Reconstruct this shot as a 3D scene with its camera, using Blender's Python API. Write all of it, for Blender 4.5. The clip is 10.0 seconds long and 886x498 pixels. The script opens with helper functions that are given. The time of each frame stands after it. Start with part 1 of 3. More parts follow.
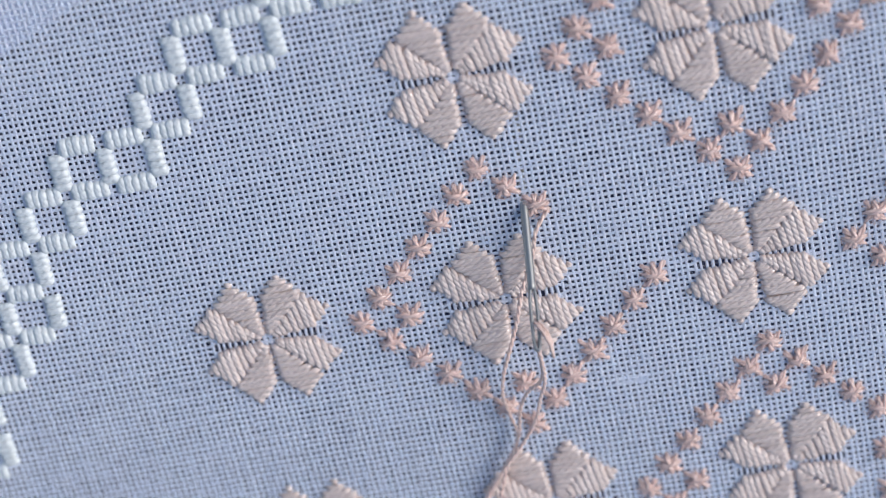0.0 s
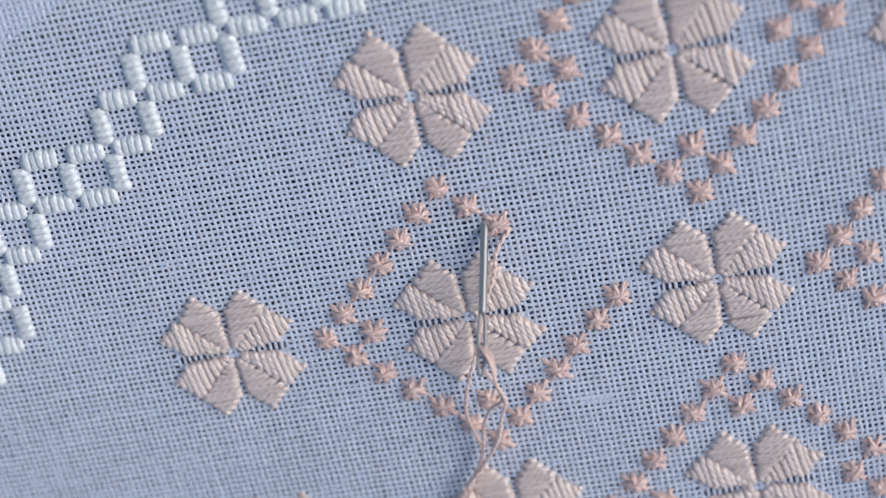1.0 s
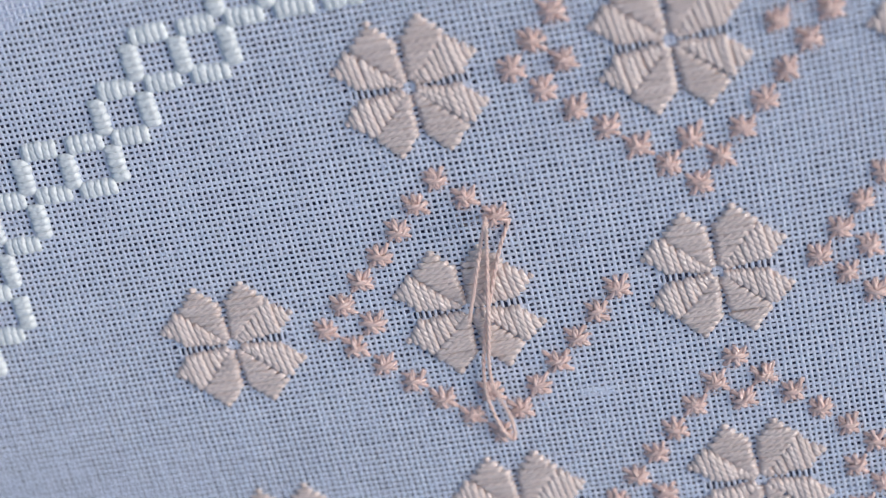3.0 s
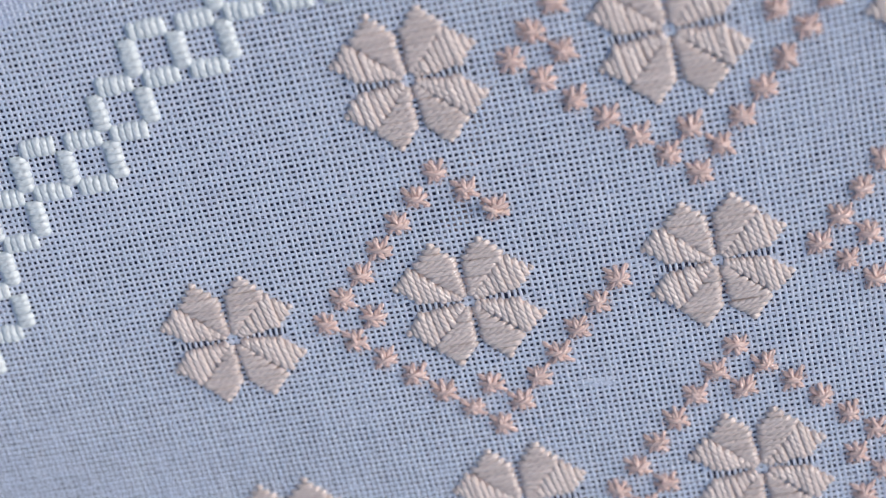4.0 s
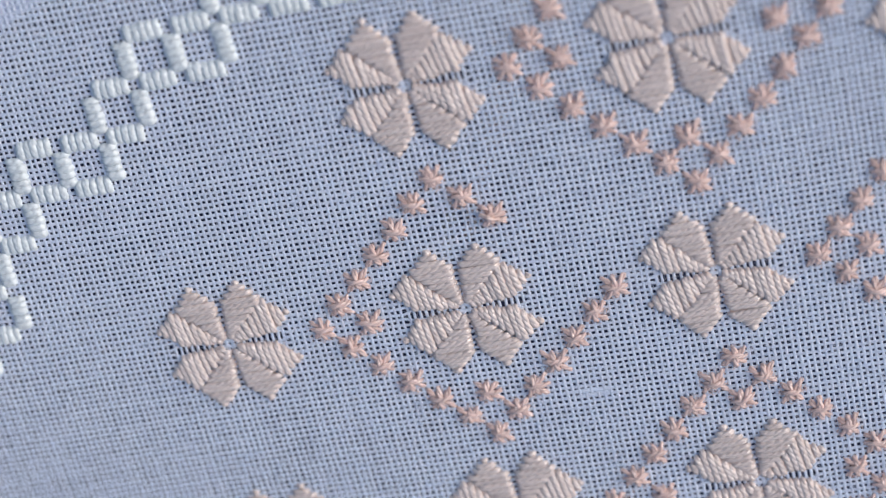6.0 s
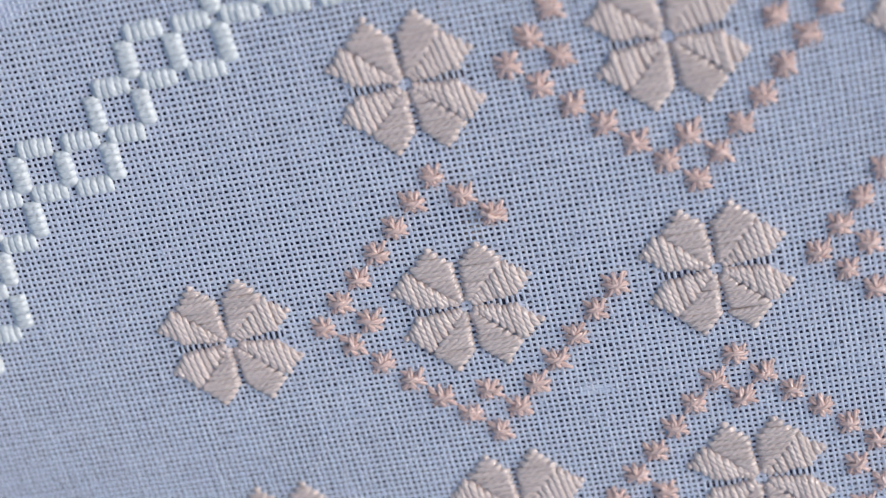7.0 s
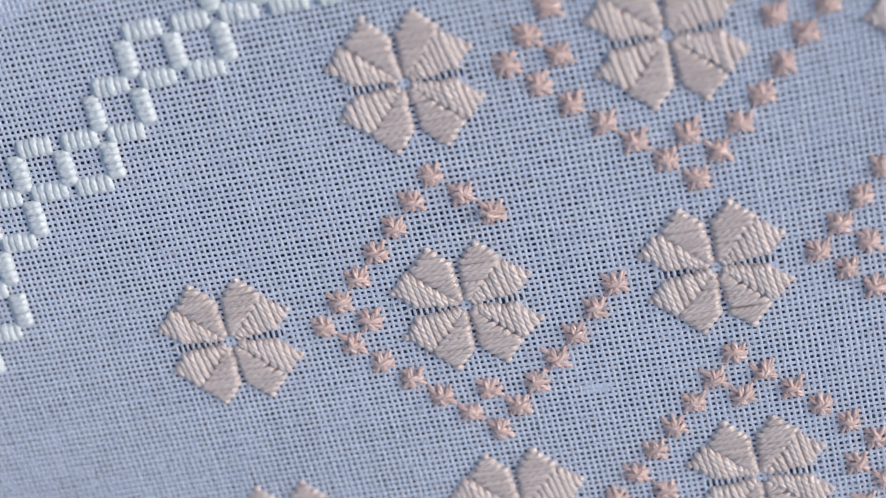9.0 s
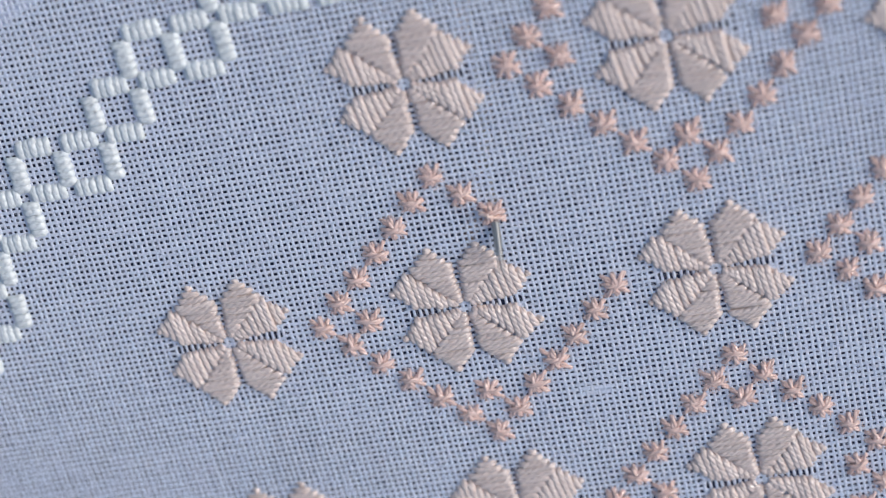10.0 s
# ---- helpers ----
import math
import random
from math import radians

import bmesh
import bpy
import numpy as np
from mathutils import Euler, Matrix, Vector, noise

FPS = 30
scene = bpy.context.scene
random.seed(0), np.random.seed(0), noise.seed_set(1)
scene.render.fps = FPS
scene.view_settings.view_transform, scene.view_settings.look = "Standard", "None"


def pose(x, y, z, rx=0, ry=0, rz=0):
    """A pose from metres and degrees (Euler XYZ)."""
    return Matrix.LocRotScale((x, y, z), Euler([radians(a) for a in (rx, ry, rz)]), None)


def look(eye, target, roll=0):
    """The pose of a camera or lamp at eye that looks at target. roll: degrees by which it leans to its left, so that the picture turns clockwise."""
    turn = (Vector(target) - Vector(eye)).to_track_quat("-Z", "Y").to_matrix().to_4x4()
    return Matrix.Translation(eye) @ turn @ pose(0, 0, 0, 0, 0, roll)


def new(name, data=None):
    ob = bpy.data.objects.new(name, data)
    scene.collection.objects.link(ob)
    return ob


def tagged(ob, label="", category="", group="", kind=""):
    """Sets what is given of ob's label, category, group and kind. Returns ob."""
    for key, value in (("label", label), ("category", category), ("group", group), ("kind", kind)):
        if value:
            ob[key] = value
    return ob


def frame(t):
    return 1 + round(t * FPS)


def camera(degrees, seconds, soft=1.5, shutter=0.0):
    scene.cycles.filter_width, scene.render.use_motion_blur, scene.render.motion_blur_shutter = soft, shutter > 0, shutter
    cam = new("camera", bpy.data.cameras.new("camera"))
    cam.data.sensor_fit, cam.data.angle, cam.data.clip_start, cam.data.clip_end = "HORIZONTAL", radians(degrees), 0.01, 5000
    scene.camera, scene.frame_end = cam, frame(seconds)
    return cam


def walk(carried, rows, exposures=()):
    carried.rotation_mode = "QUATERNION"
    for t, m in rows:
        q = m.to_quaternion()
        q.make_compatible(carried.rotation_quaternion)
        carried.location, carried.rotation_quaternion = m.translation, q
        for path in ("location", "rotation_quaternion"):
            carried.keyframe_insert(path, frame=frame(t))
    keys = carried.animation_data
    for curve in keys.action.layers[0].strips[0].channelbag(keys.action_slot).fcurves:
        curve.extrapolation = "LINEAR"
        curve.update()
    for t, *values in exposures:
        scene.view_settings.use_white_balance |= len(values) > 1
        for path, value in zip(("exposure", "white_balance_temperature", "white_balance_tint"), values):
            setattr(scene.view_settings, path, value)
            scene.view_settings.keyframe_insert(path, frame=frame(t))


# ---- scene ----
# ---- camera ----
cam = camera(23.0, 10.0, soft=1.32, shutter=0.8)
cam.data.dof.use_dof = True
cam.data.dof.focus_distance = 0.3116
cam.data.dof.aperture_fstop = 10.0
walk(cam, [
    (0.0, pose(0.03521, 0.15045, 0.27636, -27.929, 2.339, -12.447)),
    (0.5, pose(0.03960, 0.15095, 0.27515, -28.154, 3.018, -12.552)),
    (0.54, pose(0.03960, 0.15095, 0.27515, -28.154, 3.018, -12.552)),
    (0.6, pose(0.04272, 0.14732, 0.27652, -27.692, 3.093, -13.075)),
    (0.7, pose(0.04399, 0.14899, 0.27534, -28.224, 2.916, -13.291)),
    (0.8, pose(0.05014, 0.15022, 0.27339, -28.471, 3.987, -13.212)),
    (0.9, pose(0.05280, 0.15088, 0.27203, -28.580, 4.485, -13.128)),
    (1.0, pose(0.05556, 0.15330, 0.27035, -29.075, 4.971, -13.020)),
    (1.5, pose(0.06053, 0.15002, 0.26894, -28.562, 6.212, -12.852)),
    (2.0, pose(0.06197, 0.15226, 0.26750, -29.372, 6.230, -13.194)),
    (2.5, pose(0.06245, 0.15164, 0.26800, -29.344, 6.283, -13.352)),
    (4.0, pose(0.05693, 0.15118, 0.27004, -29.289, 4.989, -13.655)),
    (4.5, pose(0.05590, 0.15115, 0.27010, -29.288, 4.768, -13.633)),
    (5.0, pose(0.06440, 0.15041, 0.26723, -29.481, 6.547, -13.691)),
    (5.5, pose(0.06393, 0.14880, 0.26755, -29.146, 6.518, -13.655)),
    (7.0, pose(0.06369, 0.14997, 0.26725, -29.422, 6.365, -13.742)),
    (7.5, pose(0.06380, 0.15003, 0.26723, -29.441, 6.387, -13.738)),
    (8.0, pose(0.06421, 0.15047, 0.26702, -29.598, 6.401, -13.815)),
    (8.5, pose(0.06456, 0.14959, 0.26706, -29.437, 6.503, -13.829)),
    (9.0, pose(0.06479, 0.14996, 0.26692, -29.518, 6.523, -13.852)),
    (9.5, pose(0.06456, 0.14951, 0.26722, -29.404, 6.494, -13.848)),
    (10.0, pose(0.06490, 0.14912, 0.26685, -29.367, 6.577, -13.848)),
], exposures=[(0.0, 0.06, 6390, 10), (0.5, 0.05, 6400, 10), (1.0, 0.02, 6490, 10), (2.0, -0.01, 6540, 10), (2.5, -0.03, 6540, 10), (4.0, 0.01, 6540, 10), (5.0, 0.0, 6540, 10), (10.0, 0.0, 6540, 10)])

# ---- world and light: a cool, soft window sky with its brightest side beyond the cloth's right edge ----
world = bpy.data.worlds.new("sky")
scene.world = world
world.use_nodes = True
wn = world.node_tree
sky = wn.nodes.new("ShaderNodeTexSky")
sky.sky_type = "NISHITA"
sky.sun_disc = False
sky.sun_elevation = radians(36)
sky.sun_rotation = radians(84)
sky.dust_density = 1.0
wn.links.new(sky.outputs["Color"], wn.nodes["Background"].inputs["Color"])
wn.nodes["Background"].inputs["Strength"].default_value = 0.12
sun = new("sun", bpy.data.lights.new("sun", "SUN"))
sun.data.energy = 2.2
sun.data.angle = radians(40)
sun.data.color = (1.0, 0.96, 0.92)
sun.matrix_world = look((0.9, 0.16, 0.62), (0, 0, 0))

# ---- the thread grid: P is one thread of the evenweave cloth; i runs along the weft, j along the warp ----
P = 0.0009
TERMS = [(a, d - a) for d in range(6) for a in range(d, -1, -1)]
PULL_X = [-0.154, 0.136, 0.101, 0.489, 0.398, 0.446, -0.089, -0.903, -0.567, 0.431, -0.288, -0.086, 0.216, 0.038, -0.333, -0.239, 0.072, 0.084, 0.056, 0.022, 0.054]
PULL_Y = [0.058, -0.359, 0.379, -0.208, 0.069, -0.717, 0.657, -0.123, 0.609, -0.970, 0.326, 0.177, 0.193, -0.163, 0.145, -0.078, -0.240, 0.000, -0.030, 0.017, -0.109]


def on_cloth(i, j, z=0.0):
    """Place of a thread count (i, j) on the gently pulled cloth, z metres above it."""
    i, j = np.asarray(i, float), np.asarray(j, float)
    u, v = np.clip((i - 24) / 60, -1.4, 1.15), np.clip(j / 60, -1.05, 0.75)
    b = np.stack([u ** p * v ** q for p, q in TERMS], -1)
    return np.stack([(i - 24 + b @ np.array(PULL_X)) * P, (-j + b @ np.array(PULL_Y)) * P, 0 * i + z], -1)


# ---- materials ----
def material(name, base, rough, vary=0.06, scale=900.0, bump=0.25, spec=0.3, sheen=0.0, fine=4000.0, soft=0.0, deep=0.3, spun=False):
    m = bpy.data.materials.new(name)
    m.use_nodes = True
    t = m.node_tree
    n, l = t.nodes, t.links
    bsdf = n["Principled BSDF"]
    bsdf.inputs["Roughness"].default_value = rough
    bsdf.inputs["Specular IOR Level"].default_value = spec
    bsdf.inputs["Sheen Weight"].default_value = sheen
    if soft:
        bsdf.inputs["Subsurface Weight"].default_value = deep
        bsdf.inputs["Subsurface Radius"].default_value = (1.0, 0.88, 0.82)
        bsdf.inputs["Subsurface Scale"].default_value = soft
    co = n.new("ShaderNodeTexCoord")
    big = n.new("ShaderNodeTexNoise")
    big.inputs["Scale"].default_value = scale
    big.inputs["Detail"].default_value = 3
    l.new(co.outputs["Object"], big.inputs["Vector"])
    info = n.new("ShaderNodeObjectInfo")
    add = n.new("ShaderNodeMath")
    add.operation = "ADD"
    l.new(big.outputs["Fac"], add.inputs[0])
    l.new(info.outputs["Random"], add.inputs[1])
    rng = n.new("ShaderNodeMapRange")
    rng.inputs["From Min"].default_value, rng.inputs["From Max"].default_value = 0.3, 1.7
    rng.inputs["To Min"].default_value, rng.inputs["To Max"].default_value = 1 - vary, 1 + vary
    l.new(add.outputs[0], rng.inputs["Value"])
    mul = n.new("ShaderNodeVectorMath")
    mul.operation = "SCALE"
    mul.inputs[0].default_value = base
    l.new(rng.outputs["Result"], mul.inputs["Scale"])
    l.new(mul.outputs["Vector"], bsdf.inputs["Base Color"])
    small = n.new("ShaderNodeTexNoise")
    small.inputs["Scale"].default_value = fine
    small.inputs["Detail"].default_value = 2
    if spun:  # fibres follow the twist of the strand
        way = n.new("ShaderNodeAttribute")
        way.attribute_name = "fibre"
        l.new(way.outputs["Vector"], small.inputs["Vector"])
        small.inputs["Scale"].default_value = 1.0
        tone = n.new("ShaderNodeMapRange")
        tone.inputs["From Min"].default_value, tone.inputs["From Max"].default_value = 0.3, 0.7
        tone.inputs["To Min"].default_value, tone.inputs["To Max"].default_value = 0.90, 1.08
        l.new(small.outputs["Fac"], tone.inputs["Value"])
        both = n.new("ShaderNodeMath")
        both.operation = "MULTIPLY"
        l.new(rng.outputs["Result"], both.inputs[0])
        l.new(tone.outputs["Result"], both.inputs[1])
        l.new(both.outputs[0], mul.inputs["Scale"])
    else:
        l.new(co.outputs["Object"], small.inputs["Vector"])
    bp = n.new("ShaderNodeBump")
    bp.inputs["Strength"].default_value = bump
    bp.inputs["Distance"].default_value = 0.00012 if spun else 0.0001
    l.new(small.outputs["Fac"], bp.inputs["Height"])
    l.new(bp.outputs["Normal"], bsdf.inputs["Normal"])
    return m


LINEN = material("linen", (0.716, 0.758, 0.892), 0.85, vary=0.07, scale=1500, spec=0.15, bump=0.5, soft=0.0005, deep=0.7)
WHITE_COTTON = material("white_cotton", (0.80, 0.828, 0.815), 0.32, vary=0.03, bump=0.4, spec=0.8, sheen=0.1, soft=0.0005, deep=0.25, spun=True)
PALE_PEACH = material("pale_peach_cotton", (0.78, 0.625, 0.558), 0.22, vary=0.10, bump=0.6, spec=1.0, sheen=0.1, soft=0.0004, deep=0.3, spun=True)
PEACH = material("peach_cotton", (0.79, 0.555, 0.485), 0.20, vary=0.14, bump=0.7, spec=1.0, sheen=0.1, soft=0.0003, deep=0.25, spun=True)
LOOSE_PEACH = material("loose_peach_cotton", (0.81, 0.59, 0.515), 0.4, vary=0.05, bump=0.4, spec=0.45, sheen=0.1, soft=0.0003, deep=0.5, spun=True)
STEEL = material("needle_steel", (0.36, 0.358, 0.355), 0.5, vary=0.05, scale=300, bump=0.05, spec=0.5)
STEEL.node_tree.nodes["Principled BSDF"].inputs["Metallic"].default_value = 1.0
DARK_CLOTH = material("dark_tabletop", (0.026, 0.030, 0.066), 0.8, vary=0.2, scale=60, fine=900)


def mesh_of(name, verts, faces, mat, smooth=True, fibre=None):
    me = bpy.data.meshes.new(name)
    me.from_pydata([tuple(v) for v in verts], [], faces)
    if smooth:
        me.polygons.foreach_set("use_smooth", [True] * len(me.polygons))
    me.materials.append(mat)
    if fibre is not None:
        me.attributes.new("fibre", "FLOAT_VECTOR", "POINT").data.foreach_set("vector", np.asarray(fibre, float).ravel())
    return me


def part(name, me, parent, label=""):
    ob = new(name, me)
    ob.parent = parent
    if label:
        tagged(ob, label)
    return ob


def thing(name, place, label, category, group="", kind=""):
    ob = new(name)
    ob.empty_display_size = 0.002
    ob.location = place
    return tagged(ob, label, category, group, kind)


TUBE_FACES = {}


def tube_faces(rings, sides):
    key = (rings, sides)
    if key not in TUBE_FACES:
        f = [(r * sides + k, r * sides + (k + 1) % sides, (r + 1) * sides + (k + 1) % sides, (r + 1) * sides + k)
             for r in range(rings - 1) for k in range(sides)]
        f += [tuple(range(sides - 1, -1, -1)), tuple((rings - 1) * sides + k for k in range(sides))]
        TUBE_FACES[key] = f
    return TUBE_FACES[key]


def frames_of(path):
    """Length along a mostly level path, and its sideways and upward directions."""
    d = np.gradient(path, axis=0)
    d /= np.linalg.norm(d, axis=1)[:, None]
    side = np.cross(d, (0, 0, 1.0))
    n = np.linalg.norm(side, axis=1)[:, None]
    side = np.where(n > 1e-6, side / np.maximum(n, 1e-6), (1.0, 0, 0))
    s = np.concatenate([[0], np.cumsum(np.linalg.norm(np.diff(path, axis=0), axis=1))])
    return s, side, np.cross(side, d)


ROUND = [(math.cos(a * math.pi * 0.4 + 0.314), math.sin(a * math.pi * 0.4 + 0.314)) for a in range(5)]
FLAT = [(1, 0), (0.82, 0.68), (0.36, 1), (-0.36, 1), (-0.82, 0.68), (-1, 0), (-0.6, -0.85), (0.6, -0.85)]


def tube(path, half_w, half_h, profile=ROUND):
    """Verts and faces of a strand along a path; half_w and half_h may vary along it."""
    path = np.asarray(path, float)
    _, side, up = frames_of(path)
    pr = np.array(profile, float)
    hw = np.broadcast_to(np.asarray(half_w, float), (len(path),))[:, None]
    hh = np.broadcast_to(np.asarray(half_h, float), (len(path),))[:, None]
    v = (path[:, None, :] + side[:, None, :] * (pr[None, :, 0] * hw)[..., None] + up[:, None, :] * (pr[None, :, 1] * hh)[..., None])
    return v.reshape(-1, 3), tube_faces(len(path), len(pr))


def spin(s, sides, turn, seed):
    """Coordinates in which a strand's fibres run: along it, and round it with the twist (turns a metre)."""
    a = np.arange(sides)[None, :] * 2 * np.pi / sides + 2 * np.pi * turn * s[:, None]
    return np.stack([np.broadcast_to(s[:, None] * 900 + seed, a.shape), 1.5 * np.cos(a), 1.5 * np.sin(a)], -1).reshape(-1, 3)


def rope(path, across, upward, thick, pitch, phase=0.0, swell=1.0, flat=0.92, plies=2):
    """A twisted thread along a path: strands wound round each other, flattened as across and upward say."""
    path = np.asarray(path, float)
    s, side, up = frames_of(path)
    v, f, w = [], [], []
    swell = np.broadcast_to(np.asarray(swell, float), (len(path),))
    for k in range(plies):
        a = (2 * np.pi * (s / pitch + k / plies) + phase)[:, None]
        line = path + side * np.cos(a) * (across * swell)[:, None] + up * np.sin(a) * (upward * swell)[:, None]
        u, g = tube(line, thick * swell, thick * swell * flat)
        f += [tuple(m + len(v) for m in q) for q in g]
        v += list(u)
        w += list(spin(s, 5, 330.0, 17.3 * k + 41 * phase))
    return v, f, w


# ---- motif centres, in threads ----
FLOWERS = [(24, 0), (-16, 0), (64, 0), (24, -40), (64, -40), (24, 40), (64, 40), (-16, 40), (104, -40)]
I0, I1, J0, J1 = -82, 112, -76, 62


def ease(x):
    x = np.clip(x, 0, 1)
    return x * x * (3 - 2 * x)


# ---- the table far below the stretched cloth ----
def tabletop():
    bm = bmesh.new()
    bmesh.ops.create_cube(bm, size=1.0, matrix=Matrix.Translation((0, 0, -0.25)) @ Matrix.Diagonal((1.4, 1.4, 0.03, 1)))
    bmesh.ops.bevel(bm, geom=bm.edges[:], offset=0.004, segments=2, affect="EDGES")
    me = bpy.data.meshes.new("tabletop")
    bm.to_mesh(me)
    me.materials.append(DARK_CLOTH)
    return tagged(new("tabletop", me), "dark plain tabletop in the shade below the cloth", "table", kind="structure")


tabletop()


# ---- the cloth: every warp and weft thread is its own wavy strand ----
cloth = thing("linen_cloth", (0, 0, 0), "white evenweave linen cloth stretched taut with open weave", "cloth")
rng = np.random.default_rng(7)
WARP_W, WEFT_W, HALF_H, WAVE = 0.248 * P, 0.270 * P, 0.105 * P, 0.028 * P


def thread_wobble(s, amount):
    a, b, c, d = rng.uniform(0, 6.28, 4)
    return amount * (np.sin(s * 0.31 + a) * 0.5 + np.sin(s * 0.83 + b) * 0.35 + np.sin(s * 1.9 + c) * 0.3 + np.sin(s * 0.11 + d) * 0.4)


def parted(line, along, axis):
    """How far a thread beside a flower's middle line is pushed away by the stitches that share its holes."""
    off = 0 * along
    for c in FLOWERS:
        if abs(line - c[axis]) == 0.5:
            off = off + np.sign(line - c[axis]) * (0.14, 0.58)[axis] * ease((10.4 - np.abs(along - c[1 - axis])) / 2.0) * ease((np.abs(along - c[1 - axis]) - 1.9) / 1.6)
    return off


PULLED = [(ci + a * x, cj + b * y) for ci, cj in FLOWERS for a in (-1, 1) for b in (-1, 1) for x, y in ((8.5, 8.5), (9.8, 1))]


def drawn_open(i, j, axis):
    """How far the threads are drawn away from the holes in which stitches end."""
    off = 0 * i
    for x, y in PULLED:
        r = ((i - x) ** 2 + (j - y) ** 2) / 1.1
        off = off + 0.17 * np.exp(-r) * np.sign((i - x, j - y)[axis])
    return off


def density(i, j):
    """Slow changes of thread thickness over the cloth, fuller in a flower's middle and upright gap and towards the
    right, where closed holes stand in for missing light; thinner where the work in hand stretches it."""
    full = sum(np.exp(-((i - x) ** 2 + (j - y) ** 2) / 3.2) + 0.15 * np.exp(-((i - x) / 0.9) ** 2) * (np.abs(j - y) < 10) for x, y in FLOWERS)
    wide = 0.07 * np.exp(-((i - 24) ** 2 + (j + 14) ** 2) / 110)
    return 0.3 * full - wide + np.array([1 + 0.05 * noise.noise((x / 21, y / 21, 3.1)) + 0.06 * noise.noise((x / 5, y / 5, 9.7)) + 0.04 * min(max((x - 30) / 40, 0), 1) for x, y in zip(i, j)])


for a in range(I0, I1):
    j = np.arange(J0, J1 + 0.01, 0.5)
    i = a + 0.5 + parted(a + 0.5, j, 0) + thread_wobble(j, 0.07)
    i = i + drawn_open(0 * j + a + 0.5, j, 0)
    z = WAVE * (-1) ** a * np.cos(np.pi * (j - 0.5))
    v, f = tube(on_cloth(i, j, z), WARP_W * (1 + thread_wobble(j, 0.11)) * rng.uniform(0.95, 1.05) * density(i, j), HALF_H, FLAT)
    v = v + rng.normal(0, 0.016 * P, v.shape)
    part("warp_thread", mesh_of("warp_thread", v, f, LINEN), cloth)
for b in range(J0, J1):
    i = np.arange(I0, I1 + 0.01, 0.5)
    j = b + 0.5 + parted(b + 0.5, i, 1) + thread_wobble(i, 0.07)
    j = j + drawn_open(i, 0 * i + b + 0.5, 1)
    z = -WAVE * (-1) ** b * np.cos(np.pi * (i - 0.5))
    w = WEFT_W * (1 + thread_wobble(i, 0.11)) * rng.uniform(0.95, 1.05) * density(i, j)
    if b in (18, 19):  # a thick slub in the weft
        w = w * (1 + (0.75 if b == 19 else 0.45) * np.exp(-((i - 41.0) / 2.8) ** 4))
    v, f = tube(on_cloth(i, j, z), w, HALF_H, FLAT)
    v = v + rng.normal(0, 0.016 * P, v.shape)
    part("weft_thread", mesh_of("weft_thread", v, f, LINEN), cloth)


def hairs(i, j, reach, low, high, thin, rnd):
    """Verts and faces of fine bent fibres round the thread counts i, j."""
    n = len(i)
    turn, reach, bend = rnd.uniform(0, 6.28, n), rnd.uniform(0.5, 1.3, n) * reach, rnd.normal(0, 0.25, n)
    s = np.linspace(-1, 1, 4)
    di, dj = np.cos(turn)[:, None], np.sin(turn)[:, None]
    along, across = reach[:, None] * s, bend[:, None] * (1 - s * s)
    a, b = i[:, None] + along * di - across * dj, j[:, None] + along * dj + across * di
    z = (rnd.uniform(low, high, n)[:, None] + rnd.uniform(0, 0.25, n)[:, None] * (1 - s * s)) * P
    mid = on_cloth(a, b, z)
    side = np.stack([-np.broadcast_to(dj, a.shape), -np.broadcast_to(di, a.shape), 0 * a], -1)
    thick = (rnd.uniform(0.7, 1.6, n)[:, None] * thin * (1 - 0.6 * s * s))[..., None] * P
    ring = np.stack([mid + side * thick, mid - side * thick, mid + np.array((0, 0, 1.0)) * thick * 1.5], 2)
    base = np.arange(n)[:, None, None] * 12 + np.arange(3)[None, :, None] * 3
    k, m = np.arange(3)[None, None, :], np.array([1, 2, 0])[None, None, :]
    f = np.stack([base + k, base + m, base + 3 + m, base + 3 + k], -1).reshape(-1, 4)
    return ring.reshape(-1, 3), f.tolist()


def fuzz(count):
    """Fine stray fibres that stand off the threads and cross the holes."""
    v, f = hairs(rng.uniform(-64, 104, count), rng.uniform(-62, 54, count), 1.0, 0.02, 0.2, 0.018, rng)
    return tagged(part("fuzz", mesh_of("fuzz", v, f, LINEN), cloth), "fine stray linen fibres", kind="stuff")


fuzz(20000)


def cloth_margin():
    """The cloth beyond the loose weave: a thin flat ring that goes on round it."""
    i, j = np.array([-330, I0 - 0.2, I1 + 0.2, 360.0]), np.array([-300, J0 - 0.2, J1 + 0.2, 300.0])
    v, f = [], []
    for z in (0.0001, -0.0002):
        for y in j:
            for x in i:
                v.append(on_cloth(x, y, z))
    for r in range(3):
        for c in range(3):
            if (r, c) != (1, 1):
                q = (r * 4 + c, r * 4 + c + 1, r * 4 + c + 5, r * 4 + c + 4)
                f += [q[::-1], tuple(k + 16 for k in q)]
    for ring in ((0, 3, 15, 12), (5, 6, 10, 9)):
        for k in range(4):
            p, q = ring[k], ring[(k + 1) % 4]
            f.append((p, q, q + 16, p + 16))
    part("cloth_margin", mesh_of("cloth_margin", v, f, LINEN, False), cloth, "plain margin of the same white linen")


cloth_margin()


